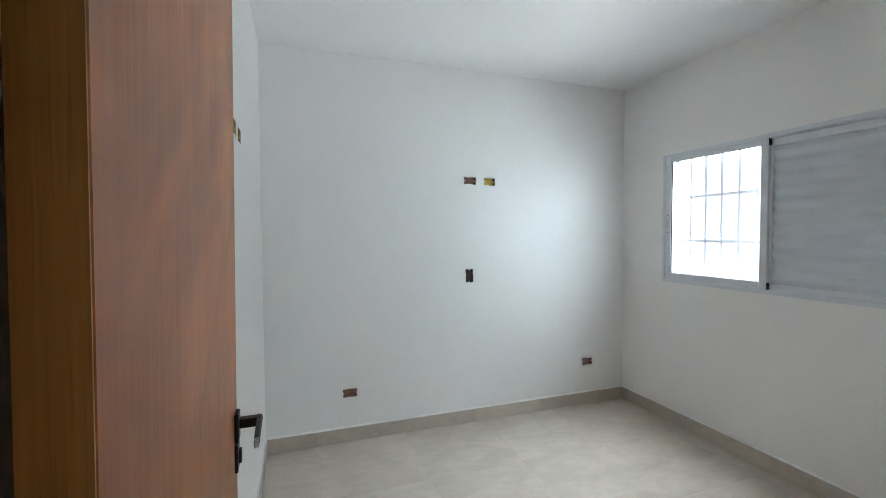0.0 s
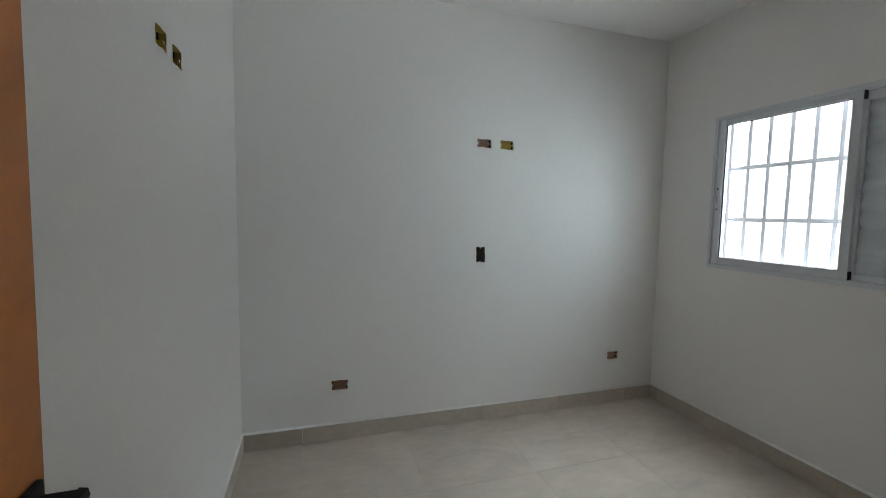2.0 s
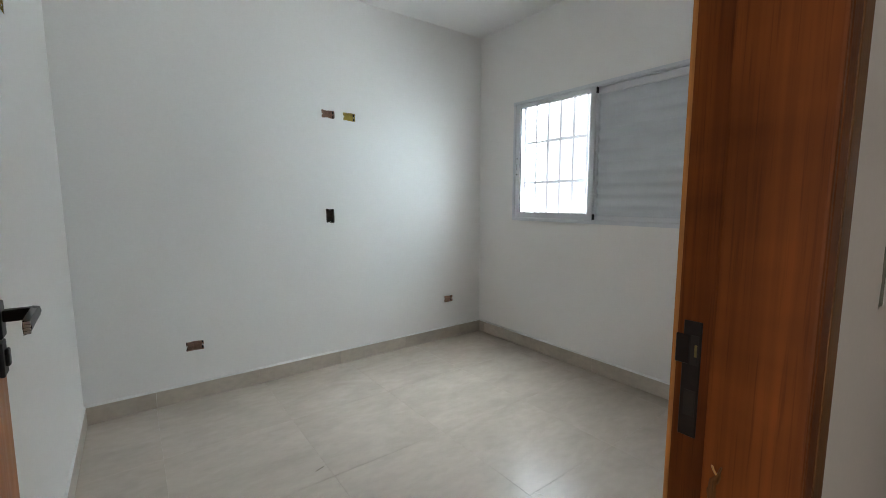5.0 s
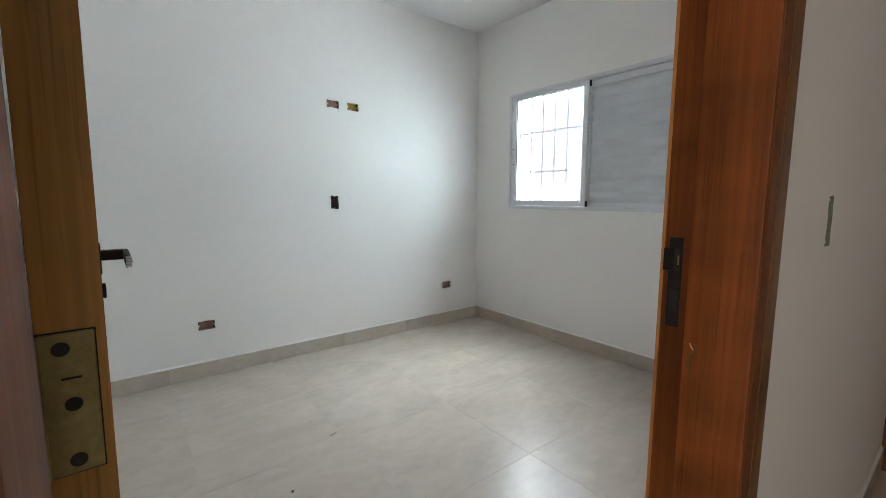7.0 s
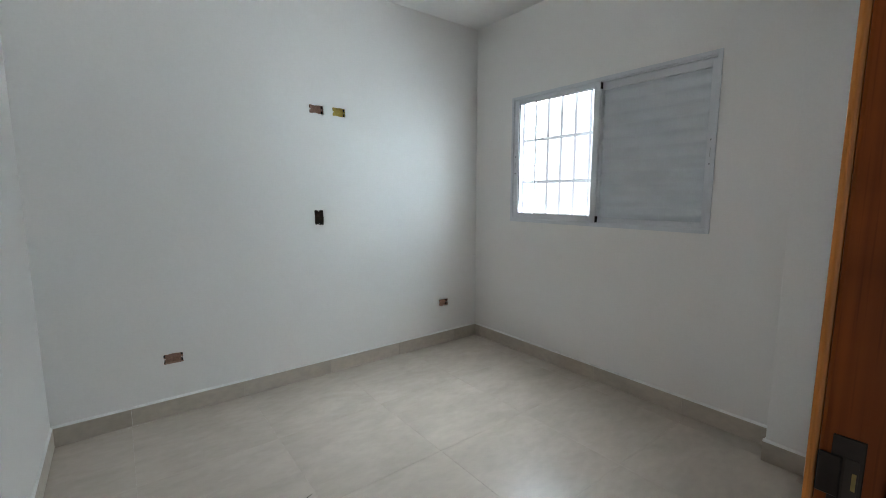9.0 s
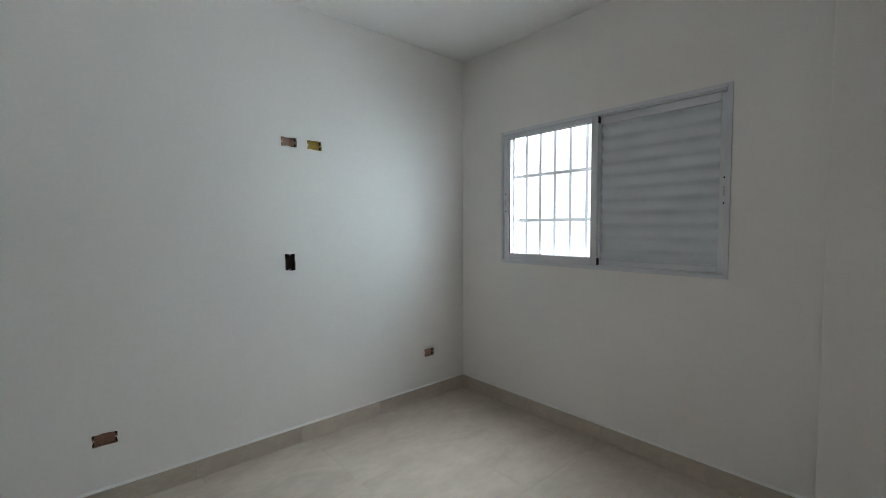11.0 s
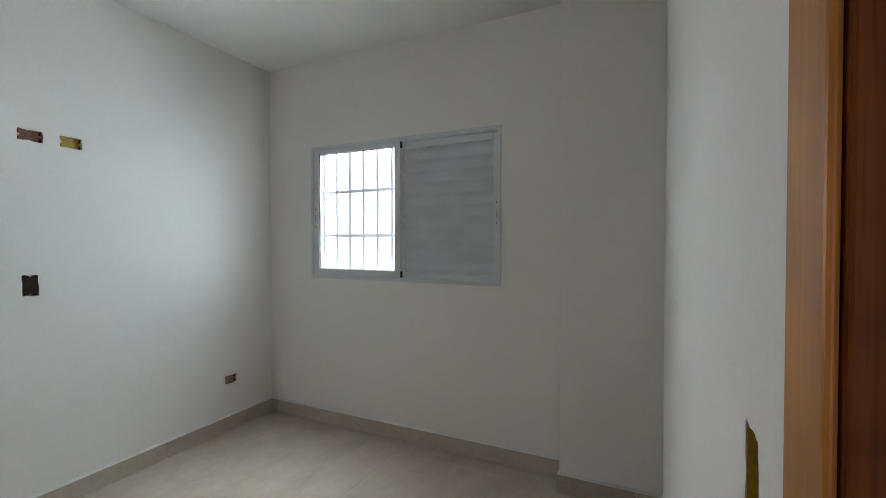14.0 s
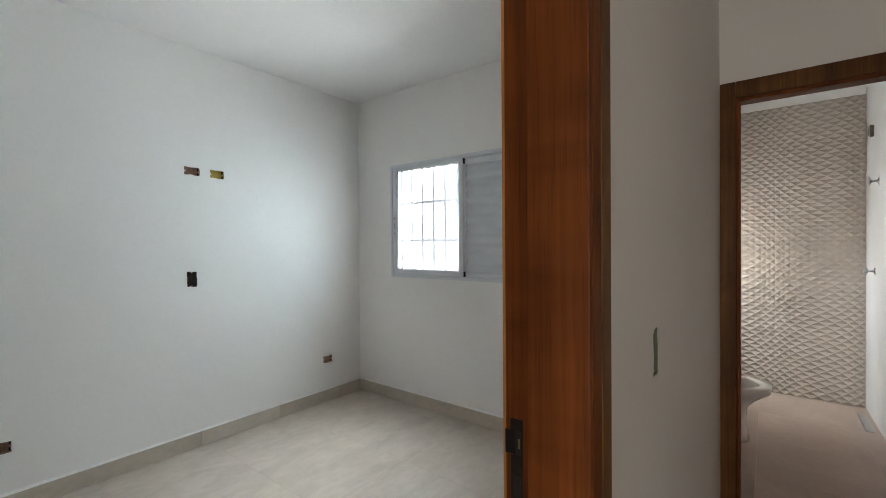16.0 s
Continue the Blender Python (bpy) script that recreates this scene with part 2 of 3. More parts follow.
def block(x0, x1, y0, y1, z0, z1, bevel=0.0, segments=2):
    bm = bmesh.new()
    box(bm, x0, x1, y0, y1, z0, z1)
    return rounded(bm, bevel, segments) if bevel else bm


def tube(points, radius, sides=12, caps=True):
    """A round bar along a line of points."""
    bm = bmesh.new()
    rings = []
    for i, p in enumerate(points):
        p = Vector(p)
        d = (Vector(points[min(i + 1, len(points) - 1)]) - Vector(points[max(i - 1, 0)])).normalized()
        a = d.orthogonal().normalized() if i == 0 else (a - d * a.dot(d)).normalized()
        b = d.cross(a)
        r = radius[i] if isinstance(radius, (list, tuple)) else radius
        rings.append([bm.verts.new(p + r * (math.cos(k) * a + math.sin(k) * b)) for k in (2 * math.pi * j / sides for j in range(sides))])
    for r0, r1 in zip(rings, rings[1:]):
        for j in range(sides):
            bm.faces.new((r0[j], r0[(j + 1) % sides], r1[(j + 1) % sides], r1[j]))
    if caps:
        bm.faces.new(rings[0][::-1])
        bm.faces.new(rings[-1])
    return bm


def mesh_of(name, bm, mat, smooth=False):
    me = bpy.data.meshes.new(name)
    bmesh.ops.recalc_face_normals(bm, faces=bm.faces)
    bm.to_mesh(me)
    bm.free()
    me.materials.append(mat)
    if smooth:
        me.polygons.foreach_set("use_smooth", [True] * len(me.polygons))
    return me


def part(name, bm, mat, parent, label="", smooth=False):
    ob = new(name, mesh_of(name, bm, mat, smooth))
    ob.parent = parent
    return tagged(ob, label=label)


def thing(name, label, category, bm=None, mat=None, kind="", group="", m=None, smooth=False):
    ob = new(name, mesh_of(name, bm, mat, smooth) if bm else None)
    if m:
        ob.matrix_world = m
    return tagged(ob, label, category, group, kind)


def wall_mesh(axis, face, back, u0, u1, z0, z1, holes=()):
    """A wall slab across axis with openings (depth None: right through) and recesses: holes of (u0, u1, z0, z1, depth)."""
    us = sorted({u0, u1, *(h[0] for h in holes), *(h[1] for h in holes)})
    zs = sorted({z0, z1, *(h[2] for h in holes), *(h[3] for h in holes)})
    thick, sign = abs(back - face), 1 if back > face else -1
    bm = bmesh.new()

    def vert(u, z, d):
        w = face + sign * d
        return bm.verts.new((w, u, z) if axis == "x" else (u, w, z))

    def quad(*corners):
        bm.faces.new([vert(*c) for c in corners])

    def depth(i, k):
        if not (0 <= i < len(us) - 1 and 0 <= k < len(zs) - 1):
            return thick
        u, z = (us[i] + us[i + 1]) / 2, (zs[k] + zs[k + 1]) / 2
        for h in holes:
            if h[0] < u < h[1] and h[2] < z < h[3]:
                return thick if h[4] is None else h[4]
        return 0.0

    for i in range(len(us) - 1):
        for k in range(len(zs) - 1):
            a, b, c, e, d = us[i], us[i + 1], zs[k], zs[k + 1], depth(i, k)
            if d < thick:
                quad((a, c, d), (b, c, d), (b, e, d), (a, e, d))
                quad((a, c, thick), (a, e, thick), (b, e, thick), (b, c, thick))
            for j, g, p, q in ((i - 1, k, (a, c), (a, e)), (i + 1, k, (b, c), (b, e)), (i, k - 1, (a, c), (b, c)), (i, k + 1, (a, e), (b, e))):
                o = depth(j, k if j != i else g)
                if o > d:
                    quad((*p, d), (*q, d), (*q, o), (*p, o))
    bmesh.ops.remove_doubles(bm, verts=bm.verts, dist=1e-5)
    return bm


# ---- walls, floors, ceilings ----
# open wiring boxes: middle along the wall, middle height, width, height
NORTH_BOXES = [(1.303, 1.889, 0.102, 0.062), (1.470, 1.887, 0.102, 0.062), (1.295, 1.140, 0.068, 0.110), (0.356, 0.322, 0.106, 0.064), (2.421, 0.340, 0.102, 0.062)]
WEST_BOXES = [(1.880, 1.900, 0.102, 0.064), (2.032, 1.898, 0.102, 0.064)]
SOUTH_BOXES = [(0.80, 1.115, 0.06, 0.104)]
HALL_BOXES = [(1.034, 1.133, 0.056, 0.104)]


def recess(boxes, depth=0.045):
    return [(u - w / 2, u + w / 2, z - h / 2, z + h / 2, depth) for u, z, w, h in boxes]


def structure(name, label, category, bm, mat):
    return thing(name, label, category, bm, mat, kind="structure")


structure("wall_north", "white painted plaster wall with five open wiring boxes", "wall",
          wall_mesh("y", NORTH, NORTH + 0.15, WEST - 0.15, EAST + 0.15, -0.1, CEIL, recess(NORTH_BOXES)), PAINT)
structure("wall_west", "white painted plaster wall with two open wiring boxes", "wall",
          wall_mesh("x", WEST, WEST - 0.15, SOUTH, NORTH, -0.1, CEIL, recess(WEST_BOXES)), PAINT)
structure("wall_east", "white painted plaster wall with a sliding window", "wall",
          wall_mesh("x", EAST, EAST + 0.15, COL_Y, NORTH, -0.1, CEIL, [(WIN_Y0 + 0.012, WIN_Y1 - 0.012, WIN_Z0 + 0.012, WIN_Z1 - 0.012, None)]), PAINT)
structure("wall_column", "white painted pilaster in the bedroom corner", "pilaster", block(COL_X, EAST + 0.15, SOUTH, COL_Y, -0.1, CEIL, 0.003), PAINT)
structure("wall_south", "white painted wall with a wooden framed doorway", "wall",
          wall_mesh("y", SOUTH, SOUTH - 0.06, WEST - 0.15, COL_X, -0.1, CEIL, [(DOOR_X0 - 0.035, DOOR_X1 + 0.035, -0.1, DOOR_TOP + 0.035, None)] + recess(SOUTH_BOXES)), PAINT)
structure("wall_hall_north", "white painted hallway wall with an open switch box", "wall",
          wall_mesh("y", HALL_N, HALL_N + 0.06, HALL_W, HALL_E, -0.1, CEIL, [(DOOR_X0 - 0.035, DOOR_X1 + 0.035, -0.1, DOOR_TOP + 0.035, None)] + recess(HALL_BOXES)), PAINT)
structure("wall_hall_south", "plain white painted hallway wall", "wall", block(HALL_W, HALL_E, HALL_S - 0.12, HALL_S, -0.1, CEIL), PAINT)
# Unseen end wall; its opening is added to let the hall lamp in.
structure("wall_hall_west", "unseen white end wall with an opening added for the hall lamp", "wall",
          wall_mesh("x", HALL_W, HALL_W - 0.12, HALL_S - 0.12, HALL_N + 0.12, -0.1, CEIL, [(-0.75, 0.05, -0.1, 2.1, None)]), PAINT)
structure("wall_hall_east", "white painted wall with the bathroom doorway", "wall",
          wall_mesh("x", HALL_E, HALL_E + 0.12, HALL_S - 0.12, SOUTH - 0.002, -0.1, CEIL, [(BD_Y0 - 0.035, BD_Y1 + 0.035, -0.1, BD_TOP + 0.035, None)]), PAINT)
structure("wall_bath_south", "white tiled shower wall", "wall", block(HALL_E + 0.12, BATH_E + 0.12, BATH_S - 0.12, BATH_S, -0.1, CEIL), WHITE_TILE)
structure("wall_bath_north", "white bathroom wall with a small window opening", "wall",
          wall_mesh("y", BATH_N, BATH_N + 0.12, EAST + 0.15, BATH_E + 0.12, -0.1, CEIL, [(4.40, 4.92, 0.90, 1.54, None)]), WHITE_TILE)
bath_east = structure("wall_bath_east", "bathroom wall with cream diamond relief tiles", "wall", block(BATH_E, BATH_E + 0.12, BATH_S, BATH_N, -0.1, CEIL), PAINT)
structure("ceiling_bedroom", "plain white painted ceiling", "ceiling", block(WEST - 0.15, EAST + 0.15, SOUTH - 0.06, NORTH + 0.15, CEIL, CEIL + 0.12), CEILING)
structure("ceiling_hall", "plain white hallway and bathroom ceiling", "ceiling", block(HALL_W - 0.12, BATH_E + 0.12, HALL_S - 0.12, SOUTH - 0.062, CEIL, CEIL + 0.12), CEILING)
structure("ceiling_bath", "plain white bathroom ceiling", "ceiling", block(EAST + 0.15, BATH_E + 0.12, SOUTH - 0.06, BATH_N + 0.12, CEIL, CEIL + 0.12), CEILING)
structure("ground", "grey concrete ground outside the house", "ground", block(-120, 120, -120, 120, -0.35, -0.15), GROUND)
structure("backdrop", "plain glowing white backdrop outside the window", "backdrop", block(7.0, 7.1, 0.9, 12, -0.15, 6.5), OUTSIDE)
floor = structure("floor", "beige porcelain tile floor with thin joints", "floor", block(WEST - 0.1, COL_X + 0.2, SOUTH - 0.06, NORTH + 0.1, FLOOR - 0.12, FLOOR - 0.0012), GROUT)
hall_floor = structure("floor_hall", "beige porcelain tile hallway floor", "floor", block(HALL_W - 0.12, HALL_E, HALL_S - 0.1, SOUTH - 0.062, FLOOR - 0.12, FLOOR - 0.0012), GROUT)
bath_floor = structure("floor_bath", "rosy beige bathroom floor tiles", "floor", block(HALL_E + 0.002, BATH_E + 0.1, BATH_S - 0.1, BATH_N + 0.1, FLOOR - 0.12, FLOOR - 0.0012), GROUT)

# ---- door frames ----
def door_frame(name, label, clear, top, wall0, wall1, m, rebate_far, casings, proud=0.002, rise=0.07):
    """Frame for a doorway along local x from 0 to clear; the wall runs from wall0 to wall1 in local y; the leaf's rebate is on the far side."""
    f = thing(name, label, "door frame", kind="structure", m=m)
    a, b = wall0 - proud, wall1 + 0.004
    stop0, stop1 = (a, b - 0.040) if rebate_far else (a + 0.040, b)
    part("jamb", block(-0.034, 0, a, b, FLOOR, top + 0.034, 0.003), JAMB_WOOD, f)
    part("jamb", block(clear, clear + 0.034, a, b, FLOOR, top + 0.034, 0.003), JAMB_WOOD, f)
    part("head", block(0.001, clear - 0.001, a, b, top, top + 0.034, 0.003), JAMB_WOOD, f)
    part("door_stop", block(0.0005, 0.012, stop0, stop1, FLOOR, top - 0.013, 0.003), JAMB_WOOD, f)
    part("door_stop", block(clear - 0.012, clear - 0.0005, stop0, stop1, FLOOR, top - 0.013, 0.003), JAMB_WOOD, f)
    part("door_stop", block(0.0005, clear - 0.0005, stop0, stop1, top - 0.012, top - 0.0005, 0.003), JAMB_WOOD, f)
    for y0, y1, left, right, wood, gap in casings:
        part("casing", block(-gap - left, -gap, y0, y1, FLOOR, top + rise, 0.003), wood, f)
        part("casing", block(clear + gap, clear + gap + right, y0, y1, FLOOR, top + rise, 0.003), wood, f)
        part("casing", block(0.0005 - gap, clear + gap - 0.0005, y0 + 0.0005, y1 - 0.0005, top + gap, top + rise, 0.003), wood, f)
    return f


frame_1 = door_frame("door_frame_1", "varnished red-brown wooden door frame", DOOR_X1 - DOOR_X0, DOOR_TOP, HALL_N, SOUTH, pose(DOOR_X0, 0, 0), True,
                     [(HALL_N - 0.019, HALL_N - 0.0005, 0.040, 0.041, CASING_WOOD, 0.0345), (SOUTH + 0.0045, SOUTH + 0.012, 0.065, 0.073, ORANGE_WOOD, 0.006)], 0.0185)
W = DOOR_X1 - DOOR_X0
strike = part("strike_plate", block(W - 0.0015, W + 0.001, 0.212, 0.231, 0.985, 1.12, 0.0005, 1), BLACK_METAL, frame_1, "black metal strike plate")
part("strike_lip", block(W - 0.0032, W - 0.0012, 0.224, 0.2385, 1.070, 1.104, 0.001, 1), BLACK_METAL, strike)
# A glint in the latch hole, put in as a small brass sliver.
part("strike_glint", block(W - 0.0030, W - 0.0023, 0.2155, 0.2180, 1.080, 1.094), BRASS, strike, "brass sliver as a glint in the latch hole")
# Dark insides of the two holes, put in as black blocks on the plate.
part("latch_hole", block(W - 0.0022, W - 0.0012, 0.2145, 0.2225, 1.070, 1.104), SCREW_AND_SHADE, strike)
part("bolt_hole", block(W - 0.0022, W - 0.0012, 0.2145, 0.2265, 1.01, 1.04), SCREW_AND_SHADE, strike)



def wood_split(parent, x, y, z, length, seed):
    """A ragged crack with raised lips in the face of a door stop."""
    rnd = random.Random(seed)
    bm = bmesh.new()
    rows = []
    for i in range(13):
        s = i / 12
        wide = 0.0006 + 0.0030 * math.sin(math.pi * s) ** 2 * rnd.uniform(0.5, 1.2)
        mid = y + 0.006 * math.sin(5.0 * s) * s + rnd.uniform(-0.0006, 0.0006)
        rows.append([bm.verts.new((x - d, mid + q * wide, z + length * (s - 0.5))) for d, q in ((0.0, -1.6), (0.0014, -1.0), (0.0003, 0.0), (0.0012, 1.0), (0.0, 1.6))])
    for r0, r1 in zip(rows, rows[1:]):
        for j in range(4):
            bm.faces.new((r0[j], r0[j + 1], r1[j + 1], r1[j]))
    split = part("wood_split", bm, CASING_WOOD, parent, "dark ragged crack beside a knot")
    part("split_lip", tube([(x - 0.0006, y - 0.002, z + length * 0.30), (x - 0.0010, y + 0.001, z + length * 0.38), (x - 0.0006, y + 0.003, z + length * 0.46)], 0.0011, 6), EDGE_WOOD, split, "pale torn fibre")


wood_split(frame_1, W - 0.0119, 0.186, 0.945, 0.055, 4)

frame_2 = door_frame("door_frame_2", "dark varnished wooden bathroom door frame", BD_Y1 - BD_Y0, BD_TOP, -(HALL_E + 0.12), -HALL_E, pose(0, BD_Y0, 0, 0, 0, 90), False,
                     [(-HALL_E + 0.0045, -HALL_E + 0.016, 0.064, 0.064, CASING_WOOD, 0.006)], rise=0.084)


# ---- doors ----
def lever_handle(parent, x, z, side, point, metal=BLACK_METAL):
    """A lever set on a leaf's face: side -1 on the face at local y = 0, side 1 on the one behind; point: the way the lever goes along x."""
    base = 0.035 if side > 0 else 0.0

    def span(d0, d1):
        return sorted((base + side * d0, base + side * d1))

    rose = part("handle_rose", block(x - 0.019, x + 0.019, *span(0, 0.009), z - 0.031, z + 0.031, 0.004, 3), metal, parent)
    part("handle_neck", block(x - 0.010, x + 0.010, *span(0.0085, 0.052), z - 0.004, z + 0.016, 0.003, 3), metal, rose)
    bm = bmesh.new()
    rows = []
    for i in range(11):
        s = i / 10
        u, half, mid = x - point * 0.012 + point * 0.110 * s, 0.0100 + 0.002 * s, z + 0.006 - 0.004 * s * s
        d0, d1 = 0.044 - 0.001 * s, 0.053 - 0.002 * s
        rows.append([bm.verts.new((u, base + side * d, mid + h)) for d, h in ((d0, -half), (d1, -half * 0.8), (d1 + 0.002, 0), (d1, half * 0.8), (d0, half), (d0 - 0.001, 0))])
    for r0, r1 in zip(rows, rows[1:]):
        for j in range(6):
            bm.faces.new((r0[j], r0[(j + 1) % 6], r1[(j + 1) % 6], r1[j]))
    bm.faces.new(rows[0][::-1])
    bm.faces.new(rows[-1])
    part("lever", bm, metal, rose, smooth=False)
    # heel of the lever at its pivot: a pale cap with grooves
    heel = sorted((x + point * 0.0975, x + point * 0.0997))
    for k in range(4):
        zz = z - 0.0085 + 0.0052 * k
        part("lever_cap", block(*heel, *span(0.0430, 0.0520), zz, zz + 0.0046, 0.0008, 1), STEEL, rose, "pale grooved lever end")
    key = part("key_plate", block(x - 0.019, x + 0.019, *span(0, 0.007), z - 0.096, z - 0.036, 0.004, 3), metal, parent)
    part("key_cylinder", block(x - 0.008, x + 0.008, *span(0.0065, 0.013), z - 0.080, z - 0.050, 0.004, 3), metal, key)


def door_leaf(name, label, width, top, m, face_wood, handle_x, handle_z, point, hinge_z, handle_side=-1):
    d = thing(name, label, "door", kind="structure", m=m)
    leaf = part("leaf", block(0, width, 0.0, 0.035, FLOOR + 0.008, top, 0.0015, 1), face_wood, d)
    part("edge_band", block(-0.0022, -0.0004, 0.0005, 0.0345, FLOOR + 0.009, top - 0.001), EDGE_WOOD, leaf, "dark wooden hinge edge")
    lever_handle(d, handle_x, handle_z, handle_side, point)
    for z in hinge_z:
        h = part("hinge", block(-0.0046, -0.0018, 0.006, 0.0335, z - 0.047, z + 0.047, 0.0008, 1), BRASS, d, "brass butt hinge")
        # shade of the gap round the hinge plate, put in as a black block
        part("hinge_mortise", block(-0.0030, -0.0016, 0.0052, 0.0343, z - 0.0479, z + 0.0479), SCREW_AND_SHADE, h, "black rim as shade in the gap round the hinge")
        part("hinge_knuckle", tube([(-0.006, 0.0385, z - 0.047), (-0.006, 0.0385, z + 0.047)], 0.006, 12), BRASS, h)
        for dz in (-0.038, 0.0, 0.037):
            bm = tube([(-0.0043, 0.023 - 0.004 * (dz <= 0), z + dz), (-0.0053, 0.023 - 0.004 * (dz <= 0), z + dz)], 0.0046, 14)
            part("screw", bm, SCREW_AND_SHADE, h)
        # the slot's dark inside, put in as a black sliver
        part("stamped_slot", block(-0.0049, -0.0045, 0.014, 0.024, z + 0.0165, z + 0.0180), SCREW_AND_SHADE, h)
    return d


LEAF_TURN = math.degrees(math.atan2(1.048 - 0.298, -0.1285 + 0.1015))
door_leaf("door_1", "honey-brown varnished wooden door standing wide open", 0.751, 2.10, pose(-0.1015, 0.298, 0, 0, 0, LEAF_TURN) @ pose(0, 0, 0, 0.55), VENEER, 0.713, 1.058, -1, (1.046, 0.28, 1.88))
door_leaf("door_2", "light brown wooden bathroom door standing open", 0.705, 2.062, pose(HALL_E + 0.135, BD_Y0 + 0.004, 0, 0, 0, -0.6), VENEER, 0.662, 1.06, -1, (0.25, 1.05, 1.85), 1)


# ---- sliding window ----
def bar_frame(y0, y1, z0, z1, x0, x1, left, right, bottom, top, bevel=0.002):
    """Four rails of a frame in the plane of the east wall, as one mesh."""
    bm = bmesh.new()
    box(bm, x0, x1, y0, y0 + right, z0, z1)
    box(bm, x0, x1, y1 - left, y1, z0, z1)
    box(bm, x0 + 0.0004, x1 - 0.0004, y0 + right, y1 - left, z0, z0 + bottom)
    box(bm, x0 + 0.0004, x1 - 0.0004, y0 + right, y1 - left, z1 - top, z1)
    return rounded(bm, bevel)


def slat_mesh(y0, y1, height):
    """One shutter slat: a shallow curved blade, its foot leaning into the room."""
    bm = bmesh.new()
    outline = []
    for i in range(17):
        s = i / 16
        outline.append((0.0058 * math.cos(2 * math.pi * s), height * s))
    back = [(x + 0.002, z) for x, z in outline[::-1]]
    ring = outline + back
    ends = [[bm.verts.new((x, y, z)) for x, z in ring] for y in (y0, y1)]
    for j in range(len(ring)):
        k = (j + 1) % len(ring)
        bm.faces.new((ends[0][j], ends[0][k], ends[1][k], ends[1][j]))
    bm.faces.new(ends[0][::-1])
    bm.faces.new(ends[1])
    return bm


window = thing("window_1", "white aluminium sliding window with one shutter half", "window", kind="structure")
flange = part("window_frame", bar_frame(WIN_Y0, WIN_Y1, WIN_Z0, WIN_Z1, EAST - 0.012, EAST - 0.0005, 0.022, 0.022, 0.024, 0.024), ALUMINIUM, window)
part("frame_channel", bar_frame(WIN_Y0 + 0.013, WIN_Y1 - 0.013, WIN_Z0 + 0.013, WIN_Z1 - 0.013, EAST, EAST + 0.095, 0.016, 0.016, 0.016, 0.018), ALUMINIUM, flange)
part("frame_groove", bar_frame(WIN_Y0 + 0.0215, WIN_Y1 - 0.0215, WIN_Z0 + 0.0235, WIN_Z1 - 0.0235, EAST - 0.0035, EAST + 0.004, 0.006, 0.006, 0.005, 0.006, 0.0005), ALUMINIUM, flange)
MID = 1.862
sash = part("glass_sash", bar_frame(MID, WIN_Y1 - 0.031, WIN_Z0 + 0.030, WIN_Z1 - 0.030, EAST - 0.006, EAST + 0.020, 0.042, 0.044, 0.046, 0.030, 0.003), ALUMINIUM, window)
pane = part("pane", block(EAST + 0.006, EAST + 0.010, MID + 0.043, WIN_Y1 - 0.072, WIN_Z0 + 0.075, WIN_Z1 - 0.059), GLASS, sash, "clear glass pane")
pane.visible_shadow = False
part("pane_seal", bar_frame(MID + 0.0435, WIN_Y1 - 0.0725, WIN_Z0 + 0.0755, WIN_Z1 - 0.0595, EAST + 0.001, EAST + 0.0055, 0.007, 0.003, 0.002, 0.005, 0.0004), RUBBER, sash, "thin black rubber seal")
for z in (WIN_Z0 + 0.028, WIN_Z1 - 0.072):
    part("brush_stop", block(EAST - 0.004, EAST + 0.018, MID - 0.006, MID - 0.0005, z, z + 0.044), RUBBER, sash, "black end stop")
shutter = part("shutter_sash", bar_frame(WIN_Y0 + 0.030, MID + 0.03, WIN_Z0 + 0.0275, WIN_Z1 - 0.030, EAST + 0.024, EAST + 0.048, 0.040, 0.030, 0.032, 0.048, 0.003), ALUMINIUM, window)
S0, S1, COUNT = WIN_Z0 + 0.060, WIN_Z1 - 0.076, 11
step = (S1 - S0) / COUNT
slat_data = mesh_of("slat", slat_mesh(WIN_Y0 + 0.058, MID - 0.006, step * 1.0), SLAT_WHITE)
for i in range(COUNT):
    slat = new("slat", slat_data)
    slat.parent, slat.location = shutter, (EAST + 0.036, 0, S0 + i * step)
part("shutter_backing", block(EAST + 0.052, EAST + 0.056, WIN_Y0 + 0.05, MID + 0.02, S0 - 0.02, S1 + 0.03), SLAT_WHITE, shutter)


def latch(y, z, x):
    c = part("latch", block(x - 0.003, x, y - 0.008, y + 0.008, z - 0.055, z + 0.055, 0.001), ALUMINIUM, window, "white window latch with dark screws")
    part("latch_grip", block(x - 0.0055, x - 0.0028, y - 0.003, y + 0.003, z - 0.030, z + 0.022, 0.001), STEEL, c)
    for dz in (-0.068, 0.048, 0.066):
        part("screw", tube([(x - 0.0005, y, z + dz), (x - 0.0022, y, z + dz)], 0.0055, 10), SCREW_AND_SHADE, c)


latch(WIN_Y0 + 0.036, 1.545, EAST + 0.0235)
latch(WIN_Y1 - 0.045, 1.545, EAST - 0.0062)

# ---- window grille ----
grille = thing("window_grille", "white painted steel bar grille outside the window", "window grille", kind="structure")
GX = EAST + 0.112
for i in range(12):
    y = 2.632 - 0.1265 * i
    if y > WIN_Y0 + 0.02:
        part("upright_bar", block(GX - 0.001, GX + 0.0006, y - 0.0102, y + 0.0102, WIN_Z0 + 0.013, WIN_Z1 - 0.013), BAR_WHITE, grille)
for z in (1.408, 1.748):
    part("cross_bar", block(GX - 0.0030, GX - 0.0012, WIN_Y0 + 0.013, WIN_Y1 - 0.013, z - 0.0115, z + 0.0115), BAR_WHITE, grille)


